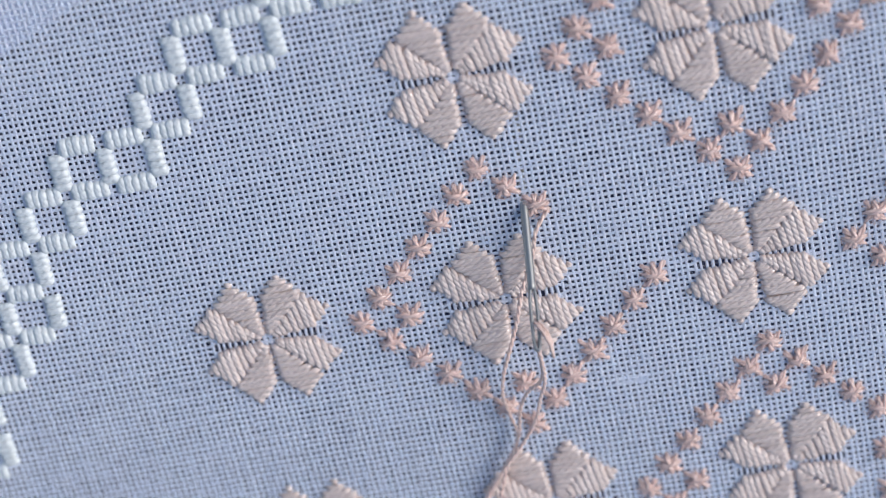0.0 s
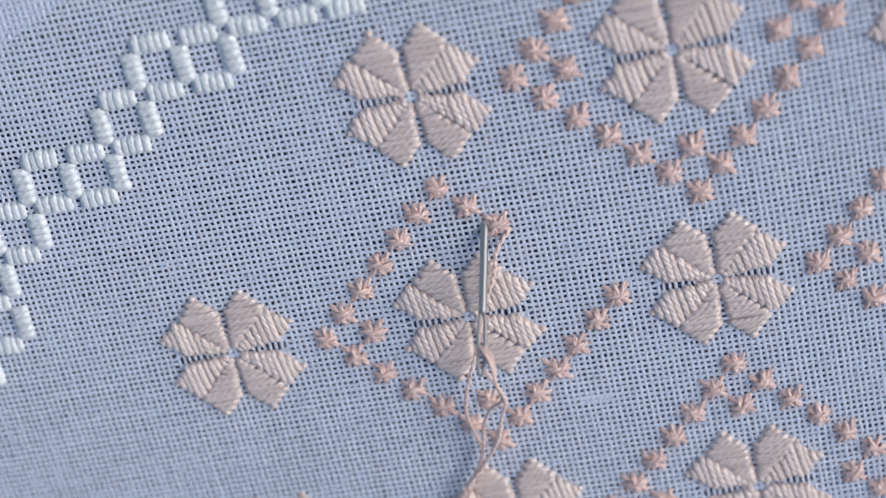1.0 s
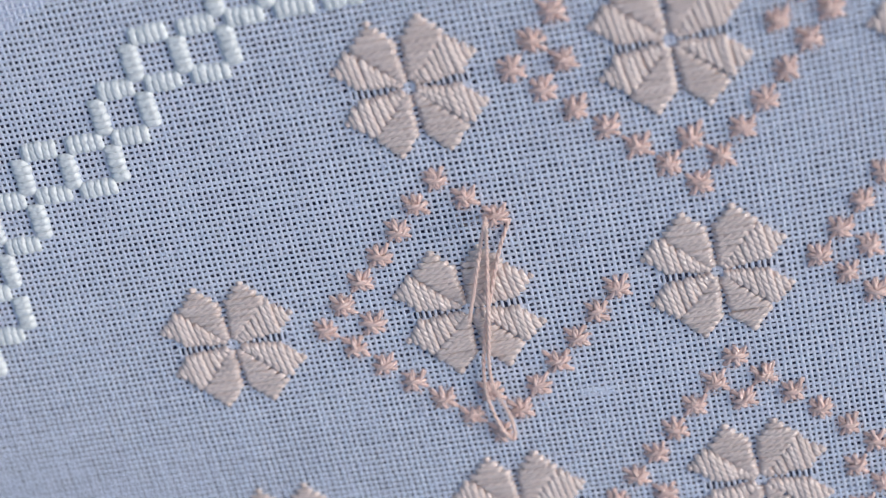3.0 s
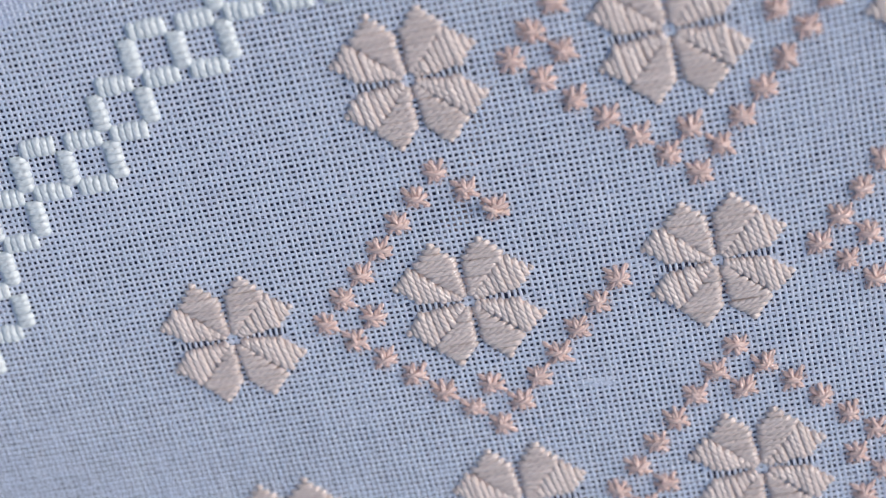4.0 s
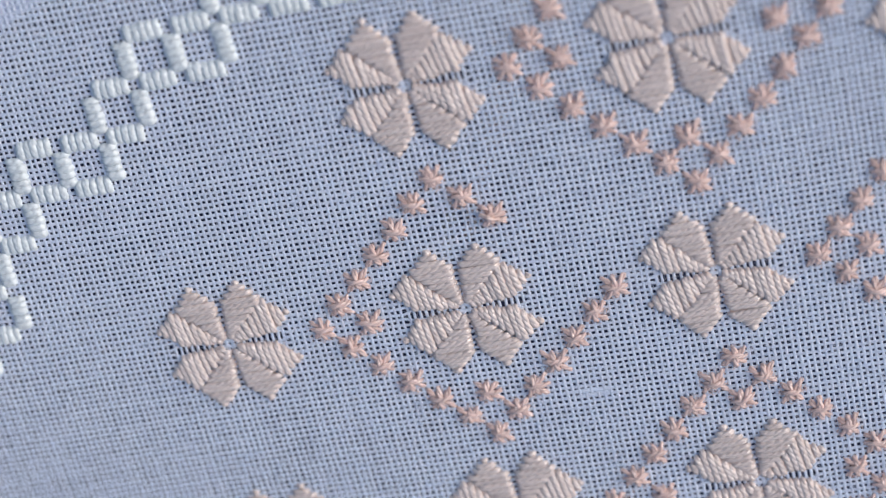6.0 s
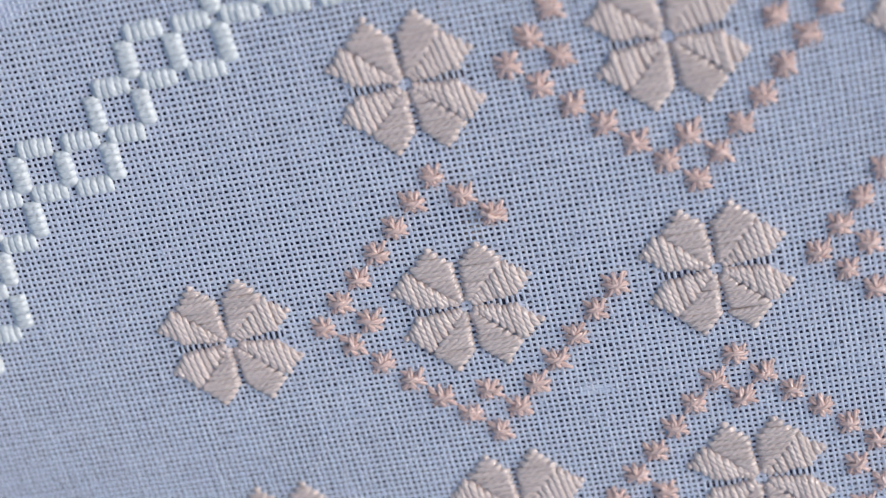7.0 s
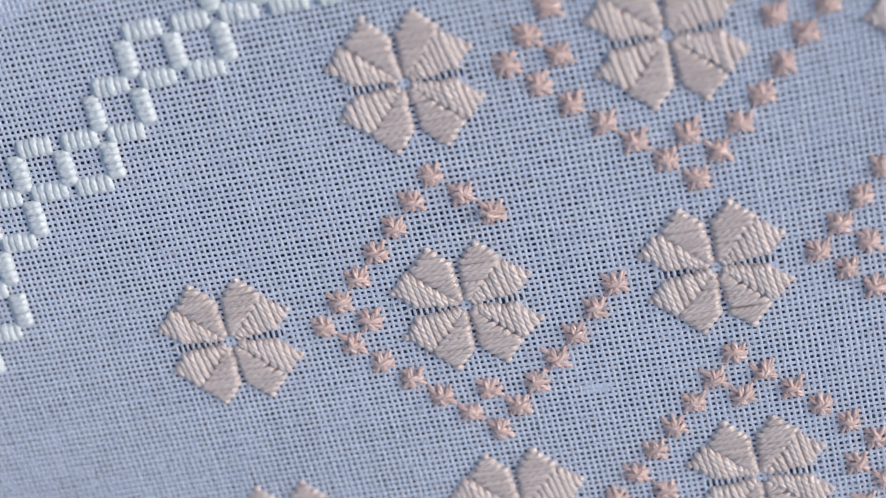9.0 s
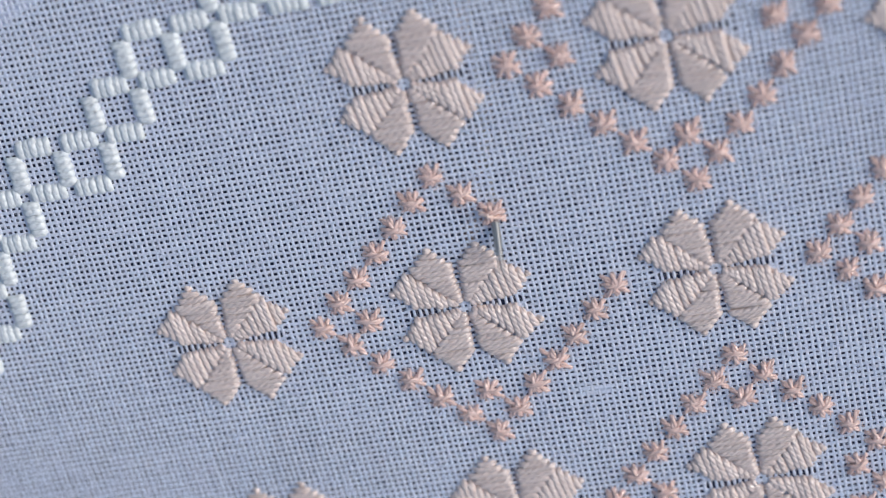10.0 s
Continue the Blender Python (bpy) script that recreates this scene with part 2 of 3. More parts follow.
def under_fold():
    """A folded-over layer of white cloth that lies against the back of one corner."""
    line = [(-62, -50.5), (-47, -56), (-35, -60.8), (-25.5, -64.8), (-8, -72)]
    v, f = [], []
    for z in (-0.00025, -0.0009):
        v += [on_cloth(x, y, z) for x, y in line] + [on_cloth(x - 22, y - 40, z) for x, y in line]
    n = len(line)
    for k in range(n - 1):
        q = (k, k + 1, n + k + 1, n + k)
        f += [q, tuple(m + 2 * n for m in q[::-1]), (k, k + 2 * n, k + 1 + 2 * n, k + 1)]
    me = mesh_of("under_fold", v, f, LINEN, False)
    return tagged(new("folded_hem", me), "folded white linen layer lying behind the open weave", "hem")


under_fold()


# ---- satin stitches ----
def satin(name, ends, centre, parent, mat, wide, rise, rnd, pitch=0.0036, flat=0.60, stray=0.1, relief=1.0):
    """One laid stitch from hole to hole; ends in threads, built round its thing's centre."""
    (i0, j0), (i1, j1) = np.array(ends) + rnd.normal(0, stray, (2, 2))
    length = max(math.hypot(i1 - i0, j1 - j0), 0.5)
    s = np.linspace(0, 1, int(7 + 3.2 * length))
    ramp = np.minimum(s, 1 - s) * length / 0.6
    lift = np.sqrt(ease(ramp * 0.75 + 0.02)) * (1 + 0.18 * np.sin(np.pi * s))
    z = -0.05 * P + (rise * rnd.normal(1, 0.05) + 0.05 * P) * lift
    jig = rnd.normal(0, 0.06, 4)
    i = i0 + (i1 - i0) * s + jig[0] * np.sin(np.pi * s)
    j = j0 + (j1 - j0) * s + jig[1] * np.sin(np.pi * s)
    swell = (0.66 + 0.34 * ease(ramp)) * (1 + jig[2])
    v, f, w = rope(on_cloth(i, j, z) - centre, wide * 0.31 * relief, wide * 0.13 * relief, wide * (0.91 - 0.31 * relief), rnd.normal(pitch, 0.0003), rnd.uniform(0, 6.28), swell, flat, 3)
    return part(name, mesh_of(name, v, f, mat, fibre=w), parent)


def loose_fibres(name, places, centre, parent, mat, low, high, rnd, reach=0.7, thin=0.02):
    """Short fibres that stand off a motif's stitches."""
    v, f = hairs(places[:, 0], places[:, 1], reach, low, high, thin, rnd)
    v = v - centre
    return tagged(part(name, mesh_of(name, v, f, mat, fibre=v * 900), parent), "fine fibres standing off the stitches", kind="stuff")


# rows of one petal, from the flower's middle outwards: near end, far end and distance
PETAL_ROWS = [(0.1 + 0.06 * k, k + 0.15, k) for k in (1.5, 2.2, 3, 4, 5, 6, 7)] + [(0.6, 7.4, 8), (1.5, 6.4, 9), (2.5, 5.45, 10), (3.45, 4.6, 11)]


def flower(ci, cj, rnd):
    centre = on_cloth(ci, cj)
    ob = thing("embroidered_flower", centre, "pale peach eight-petalled flower in satin stitch on white linen", "flower", "embroidered flowers")
    spots = []
    for si in (-1, 1):
        for sj in (-1, 1):
            for upright in (True, False):
                def at(across, out, lean=0.0):
                    return (ci + si * across, cj + sj * out) if upright else (ci + si * out + lean * sj, cj + sj * across)
                outline = [at(0.8, 1.9), at(0.9, 7.9), at(4.0, 10.8), at(7.0, 7.4)]
                if (si * sj > 0) != upright:
                    outline.reverse()
                v = [on_cloth(*q, 0.22 * P) - centre for q in outline] + [on_cloth(*q, -0.1 * P) - centre for q in outline]
                f = [(0, 1, 2, 3), (7, 6, 5, 4)] + [(k, k + 4, (k + 1) % 4 + 4, (k + 1) % 4) for k in range(4)]
                petal = part("petal", mesh_of("petal_padding", v, f, PALE_PEACH, False, np.array(v) * 900), ob)
                for near, far, out in PETAL_ROWS:
                    satin("stitch", (at(near + (-0.08 if upright else 0.035 * out), out, -0.3), at(far, out, 0.45)), centre, petal, PALE_PEACH, 0.735 * P,
                          (0.25 + 0.030 * (far - near) + 0.12 * math.sin(math.pi * min(out, 11) / 12.5)) * P, rnd)
                    spots += [at(near, out), at(far, out), at((near + far) / 2, out)]
    spots = np.array(spots) + rnd.normal(0, 0.3, (len(spots), 2))
    loose_fibres("loose_fibre", spots, centre, ob, PALE_PEACH, 0.3, 0.7, rnd)
    return ob


rnd = np.random.default_rng(11)
for c in FLOWERS:
    flower(*c, rnd)


# ---- white blocks of the stepped border: five stitches over four threads ----
LEVEL = {-64: (2, 10, 18), -56: (-14, -6, 2, 10, 18), -48: (-22, -14, -6), -40: (-38, -30, -22), -32: (-46, -38, -30),
         -24: (-54, -46), -16: (-62, -54), -8: (-62, -54), 0: (-70, -62), 8: (-70,), 16: (-70,)}
UPRIGHT = {-60: (-2, 6, 14), -52: (-18, -10, -2), -44: (-26, -18), -36: (-42, -34, -26), -28: (-50, -42), -20: (-58, -50),
           -12: (-58, -50), -4: (-66, -58), 4: (-74, -66), 12: (-74, -66)}


def white_block(ci, cj, level, rnd):
    centre = on_cloth(ci, cj)
    ob = thing("satin_block", centre, "raised white satin stitch block of five threads on linen", "stitch block", "white blocks of the stepped border")
    for k in (-2, -1, 0, 1, 2):
        o, r = 1.19 * k, 1.42
        ends = ((ci + o, cj - r), (ci + o, cj + r)) if level else ((ci - r, cj + o), (ci + r, cj + o))
        satin("stitch", ends, centre, ob, WHITE_COTTON, 0.95 * P, (0.44 - 0.045 * abs(k)) * P, rnd, pitch=0.0030, stray=0.08, relief=0.62)
    return ob


for table, level in ((LEVEL, True), (UPRIGHT, False)):
    for cj, row in table.items():
        for ci in row:
            # the outermost upright blocks are drawn a little apart by their stitches
            pull = 0 if level or len(row) < 2 else 0.15 * ((ci == max(row)) - (ci == min(row)))
            white_block(ci + pull, cj, level, rnd)


# ---- peach stars of the diamond borders ----
def star(ci, cj, rnd):
    """Four stitches over four threads, crossing in one middle hole, each of two soft strands wound round each other."""
    centre = on_cloth(ci, cj)
    ob = thing("star_stitch", centre, "small salmon peach star of four crossed stitches on linen", "star", "star stitches of the diamond borders")
    s = np.linspace(-1, 1, 17)
    for level, (di, dj) in enumerate(((2, 2), (2, -2), (0, 2), (2, 0))):
        jig = rnd.normal(0, 0.16, 4)
        long = math.hypot(di, dj)
        v, f, w = [], [], []
        own = rnd.normal(0, 0.07, 3)
        reach = (0.91 if level < 2 else 0.93) * (1 + own[0])
        sway = 0.10 * np.sin(3.5 * s + 20 * own[1])
        i = ci + di * reach * s - dj / long * sway + jig[0] * (1 - s * s) + jig[2] * s
        j = cj + dj * reach * s + di / long * sway + jig[1] * (1 - s * s) + jig[3] * s
        z = -0.04 * P + (0.44 + 0.17 * level + own[2]) * P * (1 - np.abs(s) ** 2.2)
        v, f, w = rope(on_cloth(i, j, z) - centre, 0.21 * P * (1 + 0.25 * s * s), 0.10 * P, 0.33 * P, rnd.normal(0.0032, 0.0005), rnd.uniform(0, 6.28), 1 + 0.12 * s * s - 0.5 * s ** 4, 0.85)
        part("stitch", mesh_of("star_strand", v, f, PEACH, fibre=w), ob)
    a, r = rnd.uniform(0, 6.28, 110), rnd.uniform(0.3, 2.3, 110)
    loose_fibres("loose_fibre", np.stack([ci + r * np.cos(a), cj + r * np.sin(a)], -1), centre, ob, PEACH, 0.1, 0.75, rnd, 0.5, 0.028)
    return ob


def star_places():
    places = []
    for ci, cj, inner in ((24, 0, ((-16, 0), (0, 16))), (64, -40, ((-16, 0), (0, 16), (16, 0), (0, -16))),
                          (64, 40, ((-16, 0), (0, -16), (16, 0))), (104, 0, ((-16, 0),))):
        for d in range(0, 24, 4):
            places += [(ci - 24 + d, cj + d), (ci + d, cj + 24 - d), (ci + 24 - d, cj - d), (ci - d, cj - 24 + d)]
        places += [(ci + x, cj + y) for x, y in inner]
    gone = {(36, -12), (40, -8), (44, -4)}
    return [q for q in places if q not in gone and I0 < q[0] < I1 - 8 and J0 + 6 < q[1] < J1 - 6]


for c in star_places():
    star(*c, rnd)


# ---- the needle, tip at its origin and eye end along +z ----
NEEDLE = 0.038


def needle():
    ob = thing("sewing_needle", (0, 0, 0), "steel tapestry needle with a long open eye and blunt tip", "needle")
    n, sides = 40, 12
    a = np.arange(sides) * 2 * np.pi / sides
    v = []
    stop = NEEDLE - 0.0088
    for s in np.linspace(0, 1, n):
        r = 0.00059 * (0.93 + 0.07 * ease(s / 0.3)) * (1 if s > 0.012 else 0.6)
        v += [(r * math.cos(t), r * math.sin(t), s * stop) for t in a]
    part("shaft", mesh_of("shaft", v, tube_faces(n, sides), STEEL), ob)
    # the eye: a closed loop of flattened wire round a long slot
    m, loop = 44, []
    for k in range(m):
        t = 2 * math.pi * k / m
        loop.append((0.00046 * math.copysign(abs(math.sin(t)) ** 0.5, math.sin(t)), 0, NEEDLE - 0.0046 - 0.0044 * math.copysign(abs(math.cos(t)) ** 0.75, math.cos(t))))
    v, f = [], []
    for k in range(m):
        p, q = Vector(loop[k - 1]), Vector(loop[(k + 1) % m])
        d = (q - p).normalized()
        o = Vector((0, 1, 0))
        s = d.cross(o)
        for w in range(8):
            t = w * math.pi / 4
            v.append(Vector(loop[k]) + s * (0.00025 * math.cos(t)) + o * (0.00042 * math.sin(t)))
    for k in range(m):
        for w in range(8):
            f.append((k * 8 + w, k * 8 + (w + 1) % 8, (k + 1) % m * 8 + (w + 1) % 8, (k + 1) % m * 8 + w))
    part("eye", mesh_of("eye", v, f, STEEL), ob, "long open needle eye")
    return ob


# ---- the working thread: short twisted pieces in a chain ----
PIECE = 0.0013


def chain(name, label, count):
    ob = thing(name, (0, 0, 0), label, "thread")
    s = np.linspace(-0.56, 0.56, 7) * PIECE
    v, f, w = rope(np.stack([s, 0 * s, 0 * s], -1), 0.00013, 0.00013, 0.00021, 2 * PIECE, -0.06 * 2 * math.pi)
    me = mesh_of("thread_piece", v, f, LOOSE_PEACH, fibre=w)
    return ob, [part("thread_piece", me, ob) for k in range(count)]


def eye_bight(parent):
    """The strands that come out of the needle's eye to one side; same space as the needle."""
    strands = np.random.default_rng(5)
    v, f, w = [], [], []
    for k in range(6):
        a = strands.normal(0, 0.00016, 3)
        mid = [(-0.0001, -0.0007, NEEDLE - 0.0046), (0.0002, 0.0004, NEEDLE - 0.0038), (0.0011, 0.0008, NEEDLE - 0.0024), (0.0018, 0.0008, NEEDLE - 0.0006), (0.0021, 0.0004, NEEDLE + 0.0012)]
        s = np.linspace(0, 1, 5)[:, None]
        p = np.array(mid) + a * np.sin(np.pi * (0.15 + 0.85 * s)) * 1.4
        fine = np.stack([np.interp(np.linspace(0, 1, 17), s[:, 0], p[:, c]) for c in range(3)], -1)
        u, g = tube(fine, 0.0002, 0.0002)
        f += [tuple(m + len(v) for m in q) for q in g]
        v += list(u)
        w += list(spin(np.linspace(0, 0.006, 17), 5, 330.0, 9.1 * k))
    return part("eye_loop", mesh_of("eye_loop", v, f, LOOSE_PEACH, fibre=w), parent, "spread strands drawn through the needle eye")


the_needle = needle()
loop_thing, loop_pieces = chain("embroidery_thread", "twisted peach cotton embroidery thread loose on the cloth", 119)
tail_thing, tail_pieces = chain("thread_tail", "loose tail of peach cotton thread from the needle eye", 84)
bight = eye_bight(tail_thing)

# ---- how needle and thread move; places in millimetres ----
HOLE = (5.36, 14.29)
NEEDLE_EYES = {0.0: (4.28, -1.54, 14.00), 0.5: (3.34, -1.62, 14.00), 1.0: (2.23, -1.88, 14.00), 1.5: (1.70, -1.29, 13.50), 1.8: (1.65, -4.49, 12.00), 1.9: (2.70, -6.27, 10.00), 2.0: (7.76, -11.10, 8.50), 2.1: (9.53, -0.18, 11.00)}
LOOP_STILL = [(8.8, 13.3, 0.0), (6.3, 10.6, 1.5), (5.3, 7.2, 2.0), (2.6, 2.0, 2.5), (1.0, -2.4, 3.0), (-1.0, -7.0, 3.0), (-2.8, -11.2, 2.5), (-3.7, -15.1, 2.0), (-3.4, -18.7, 1.6), (-3.0, -22.7, 1.6), (-5.9, -27.5, 1.6), (-8.7, -31.6, 1.6), (-17.9, -45.8, 1.6), (-23.2, -57.2, 1.6), (-23.7, -60.9, 1.9), (-18.4, -59.0, 2.2), (-14.1, -47.6, 2.2), (-8.0, -33.4, 2.2), (-5.7, -27.5, 2.4), (-2.9, -22.5, 2.6), (-1.4, -16.9, 3.5), (0.7, -12.5, 6.0), (3.5, -8.8, 9.0)]
TAIL_STILL = [(3.9, -8.7, 9.5), (2.3, -13.4, 7.0), (0.6, -18.3, 5.0), (-2.3, -23.1, 3.0), (-6.1, -27.5, 2.6), (-8.3, -30.4, 2.2), (-11.9, -35.2, 1.6), (-15.5, -40.0, 1.5), (-19.0, -44.8, 1.5), (-22.6, -49.7, 1.5), (-26.2, -54.5, 1.5), (-29.8, -59.3, 1.5), (-33.4, -64.1, 1.5), (-37.0, -68.9, 1.5), (-40.6, -73.7, 1.5), (-44.1, -78.5, 1.5), (-47.7, -83.3, 1.5), (-51.3, -88.1, 1.5), (-54.9, -93.0, 1.5), (-58.5, -97.8, 1.5)]
LOOP_2_0 = [(8.8, 13.3, 0.0), (8.0, 9.5, 1.5), (6.9, 5.8, 2.0), (4.9, 0.7, 2.5), (3.3, -2.2, 3.0), (0.9, -5.5, 3.0), (-2.0, -9.6, 2.5), (-3.7, -13.9, 2.0), (-3.8, -18.5, 1.6), (-2.6, -23.5, 1.6), (-5.8, -27.0, 1.6), (-8.3, -30.8, 1.6), (-17.4, -42.6, 1.6), (-22.7, -52.1, 1.6), (-22.3, -55.1, 1.6), (-16.2, -53.5, 1.6), (-11.9, -44.1, 1.6), (-5.7, -32.3, 1.6), (-5.0, -27.0, 1.8), (-1.9, -22.8, 2.0), (2.2, -21.2, 2.5), (6.4, -17.4, 3.5), (9.8, -12.7, 5.0), (12.5, -8.1, 7.0), (14.2, -3.9, 8.5), (13.0, -4.8, 8.0), (10.1, -8.3, 7.0), (7.6, -9.6, 8.0)]
TAIL_2_0 = [(7.6, -9.6, 8.0), (4.7, -15.3, 4.5), (2.3, -18.2, 3.5), (0.3, -22.2, 2.5), (-0.9, -26.4, 2.0), (-2.5, -31.7, 1.6), (-4.3, -37.4, 1.5), (-6.1, -43.2, 1.5), (-7.9, -48.9, 1.5), (-9.7, -54.6, 1.5), (-11.4, -60.3, 1.5), (-13.2, -66.1, 1.5), (-15.0, -71.8, 1.5), (-16.8, -77.5, 1.5), (-18.6, -83.3, 1.5), (-20.3, -89.0, 1.5), (-22.1, -94.7, 1.5), (-23.9, -100.4, 1.5), (-25.7, -106.2, 1.5), (-27.5, -111.9, 1.5), (-29.2, -117.6, 1.5), (-31.0, -123.4, 1.5)]
LOOP_2_1 = [(8.8, 13.3, 0.0), (7.9, 9.4, 1.5), (6.8, 5.7, 2.0), (4.8, 0.6, 2.5), (3.2, -2.3, 3.0), (0.8, -5.6, 3.0), (-2.1, -9.7, 2.5), (-3.7, -14.0, 2.0), (-3.9, -18.6, 1.6), (-2.7, -23.6, 1.6), (-5.8, -27.1, 1.6), (-8.4, -30.9, 1.6), (-16.5, -41.4, 1.6), (-21.0, -49.9, 1.6), (-20.4, -52.7, 1.6), (-14.5, -51.3, 1.6), (-10.9, -42.9, 1.6), (-5.8, -32.4, 1.6), (-5.0, -27.1, 1.8), (-2.1, -23.5, 2.0), (2.3, -20.9, 2.5), (7.0, -16.3, 4.0), (12.0, -8.5, 7.0), (14.4, -4.0, 9.0), (16.4, 1.1, 11.0), (15.3, 3.3, 12.0), (12.3, 2.4, 12.0), (9.2, 1.1, 10.1)]
TAIL_2_1 = [(9.2, 1.1, 10.1), (7.8, -5.0, 8.0), (3.6, -15.2, 4.0), (0.7, -21.3, 2.5), (-1.2, -27.5, 2.0), (-2.6, -31.8, 1.6), (-4.5, -37.5, 1.5), (-6.4, -43.2, 1.5), (-8.3, -48.9, 1.5), (-10.2, -54.6, 1.5), (-12.1, -60.3, 1.5), (-14.0, -66.0, 1.5), (-15.9, -71.7, 1.5), (-17.8, -77.4, 1.5), (-19.7, -83.0, 1.5), (-21.5, -88.7, 1.5), (-23.4, -94.4, 1.5), (-25.3, -100.1, 1.5), (-27.2, -105.8, 1.5), (-29.1, -111.5, 1.5)]
LOOP_2_2 = [(8.8, 13.3, 0.0), (7.8, 11.9, 1.2), (7.0, 10.2, 2.0), (5.4, 5.4, 2.5), (3.4, 0.2, 3.0), (1.2, -4.4, 3.0), (-0.7, -7.8, 3.0), (-2.5, -11.1, 2.5), (-3.6, -15.5, 2.0), (-3.0, -19.1, 2.0), (-2.3, -21.5, 2.0), (-2.2, -24.5, 2.0), (-1.7, -29.7, 2.0), (-0.8, -42.5, 2.0), (2.0, -52.8, 2.0), (3.4, -55.2, 2.3), (6.5, -52.5, 2.5), (2.8, -42.2, 2.5), (-1.2, -29.4, 2.5), (-1.8, -21.7, 3.0), (-2.5, -14.9, 4.0), (-1.6, -9.4, 5.0), (0.7, -4.3, 6.0), (3.2, 3.5, 7.0), (5.0, 10.0, 6.0), (5.8, 13.7, 3.0), (5.4, 14.3, 0.0), (4.4, 12.2, -4.0)]
TAIL_2_2 = [(4.4, 12.2, -4.0), (5.4, 14.3, 0.0), (5.5, 13.6, 2.0), (5.2, 12.5, 4.0), (3.3, 7.1, 7.0), (1.3, 3.0, 7.0), (0.5, -1.1, 6.0), (-0.5, -5.7, 5.0), (-2.8, -11.9, 4.0), (-4.4, -17.8, 3.5), (-6.3, -20.7, 3.0), (-7.9, -25.4, 3.0), (-10.2, -30.8, 3.0), (-12.5, -36.3, 2.3), (-14.9, -41.8, 1.9), (-17.3, -47.3, 1.7), (-19.6, -52.9, 1.6), (-22.0, -58.4, 1.5), (-24.3, -63.9, 1.5), (-26.7, -69.4, 1.5), (-29.1, -74.9, 1.5), (-31.4, -80.4, 1.5), (-33.8, -85.9, 1.5)]
LOOP_2_3 = [(8.8, 13.3, 0.0), (8.1, 13.0, 1.0), (7.3, 11.9, 1.5), (5.7, 8.2, 2.0), (3.5, 3.4, 2.4), (2.1, -0.8, 2.6), (1.0, -5.2, 2.6), (-1.0, -8.6, 2.6), (-1.9, -14.3, 2.4), (-1.3, -18.5, 2.6), (-0.1, -22.1, 4.0), (1.4, -25.0, 5.0), (2.8, -27.9, 6.0), (7.4, -37.0, 6.0), (13.1, -44.3, 6.0), (15.3, -46.3, 6.0), (17.8, -44.6, 6.0), (11.1, -37.3, 6.0), (3.5, -28.2, 6.5), (1.7, -24.2, 5.5), (0.2, -21.4, 4.5), (-0.9, -18.0, 3.8), (-1.3, -13.5, 3.8), (-0.5, -7.9, 4.5), (1.7, -2.0, 5.5), (3.2, 3.1, 6.5), (4.9, 8.4, 6.5), (5.8, 12.8, 3.2), (5.4, 14.3, 0.0), (2.4, 7.9, -12.0)]
TAIL_2_3 = [(2.4, 7.9, -12.0), (5.4, 14.3, 0.0), (5.9, 14.2, 2.2), (5.1, 10.6, 5.5), (2.7, 5.4, 7.0), (0.5, -0.7, 6.0), (-0.4, -5.3, 5.0), (-2.6, -10.2, 4.0), (-4.9, -14.4, 3.5), (-5.8, -19.0, 3.0), (-9.3, -24.1, 2.5), (-12.0, -28.4, 2.2), (-13.5, -31.1, 2.0), (-16.3, -36.4, 1.8), (-19.2, -41.7, 1.6), (-22.0, -47.0, 1.6), (-24.8, -52.3, 1.5), (-27.7, -57.6, 1.5), (-30.5, -62.9, 1.5), (-33.3, -68.2, 1.5), (-36.1, -73.5, 1.5), (-39.0, -78.7, 1.5)]
LOOP_2_5 = [(8.8, 13.3, 0.0), (7.5, 12.1, 1.0), (6.6, 11.0, 1.5), (4.8, 7.1, 2.0), (2.7, 2.3, 2.2), (1.1, -3.8, 2.4), (-0.9, -9.1, 2.2), (-1.0, -12.5, 2.0), (-0.1, -15.9, 2.0), (1.1, -19.8, 3.0), (2.7, -22.5, 5.0), (3.8, -25.3, 7.0), (4.9, -27.0, 9.0), (7.3, -32.0, 6.0), (11.2, -36.0, 6.0), (12.9, -37.1, 6.0), (15.6, -36.2, 6.0), (10.7, -32.3, 6.0), (5.2, -27.3, 9.0), (4.4, -24.4, 8.0), (3.1, -21.4, 6.0), (1.5, -18.9, 4.0), (0.4, -15.2, 3.0), (-0.5, -11.4, 3.0), (0.1, -7.3, 4.0), (1.5, -2.2, 5.0), (2.8, 2.3, 5.5), (3.9, 6.4, 5.5), (5.2, 10.7, 4.5), (5.6, 13.3, 2.0), (5.4, 14.3, 0.0), (-1.1, 0.5, -26.0)]
TAIL_2_5 = [(-1.1, 0.5, -26.0), (5.4, 14.3, 0.0), (5.5, 13.6, 2.0), (5.3, 13.0, 3.0), (3.1, 8.2, 5.5), (1.4, 3.4, 6.0), (-0.1, -2.8, 5.0), (-1.6, -7.9, 4.0), (-3.6, -12.8, 3.0), (-4.9, -17.3, 2.5), (-6.6, -21.1, 2.2), (-8.4, -24.8, 2.0), (-10.0, -28.1, 2.0), (-11.5, -31.7, 2.0), (-13.9, -37.2, 1.8), (-16.3, -42.7, 1.6), (-18.7, -48.2, 1.6), (-21.1, -53.7, 1.5), (-23.5, -59.2, 1.5), (-25.9, -64.7, 1.5)]
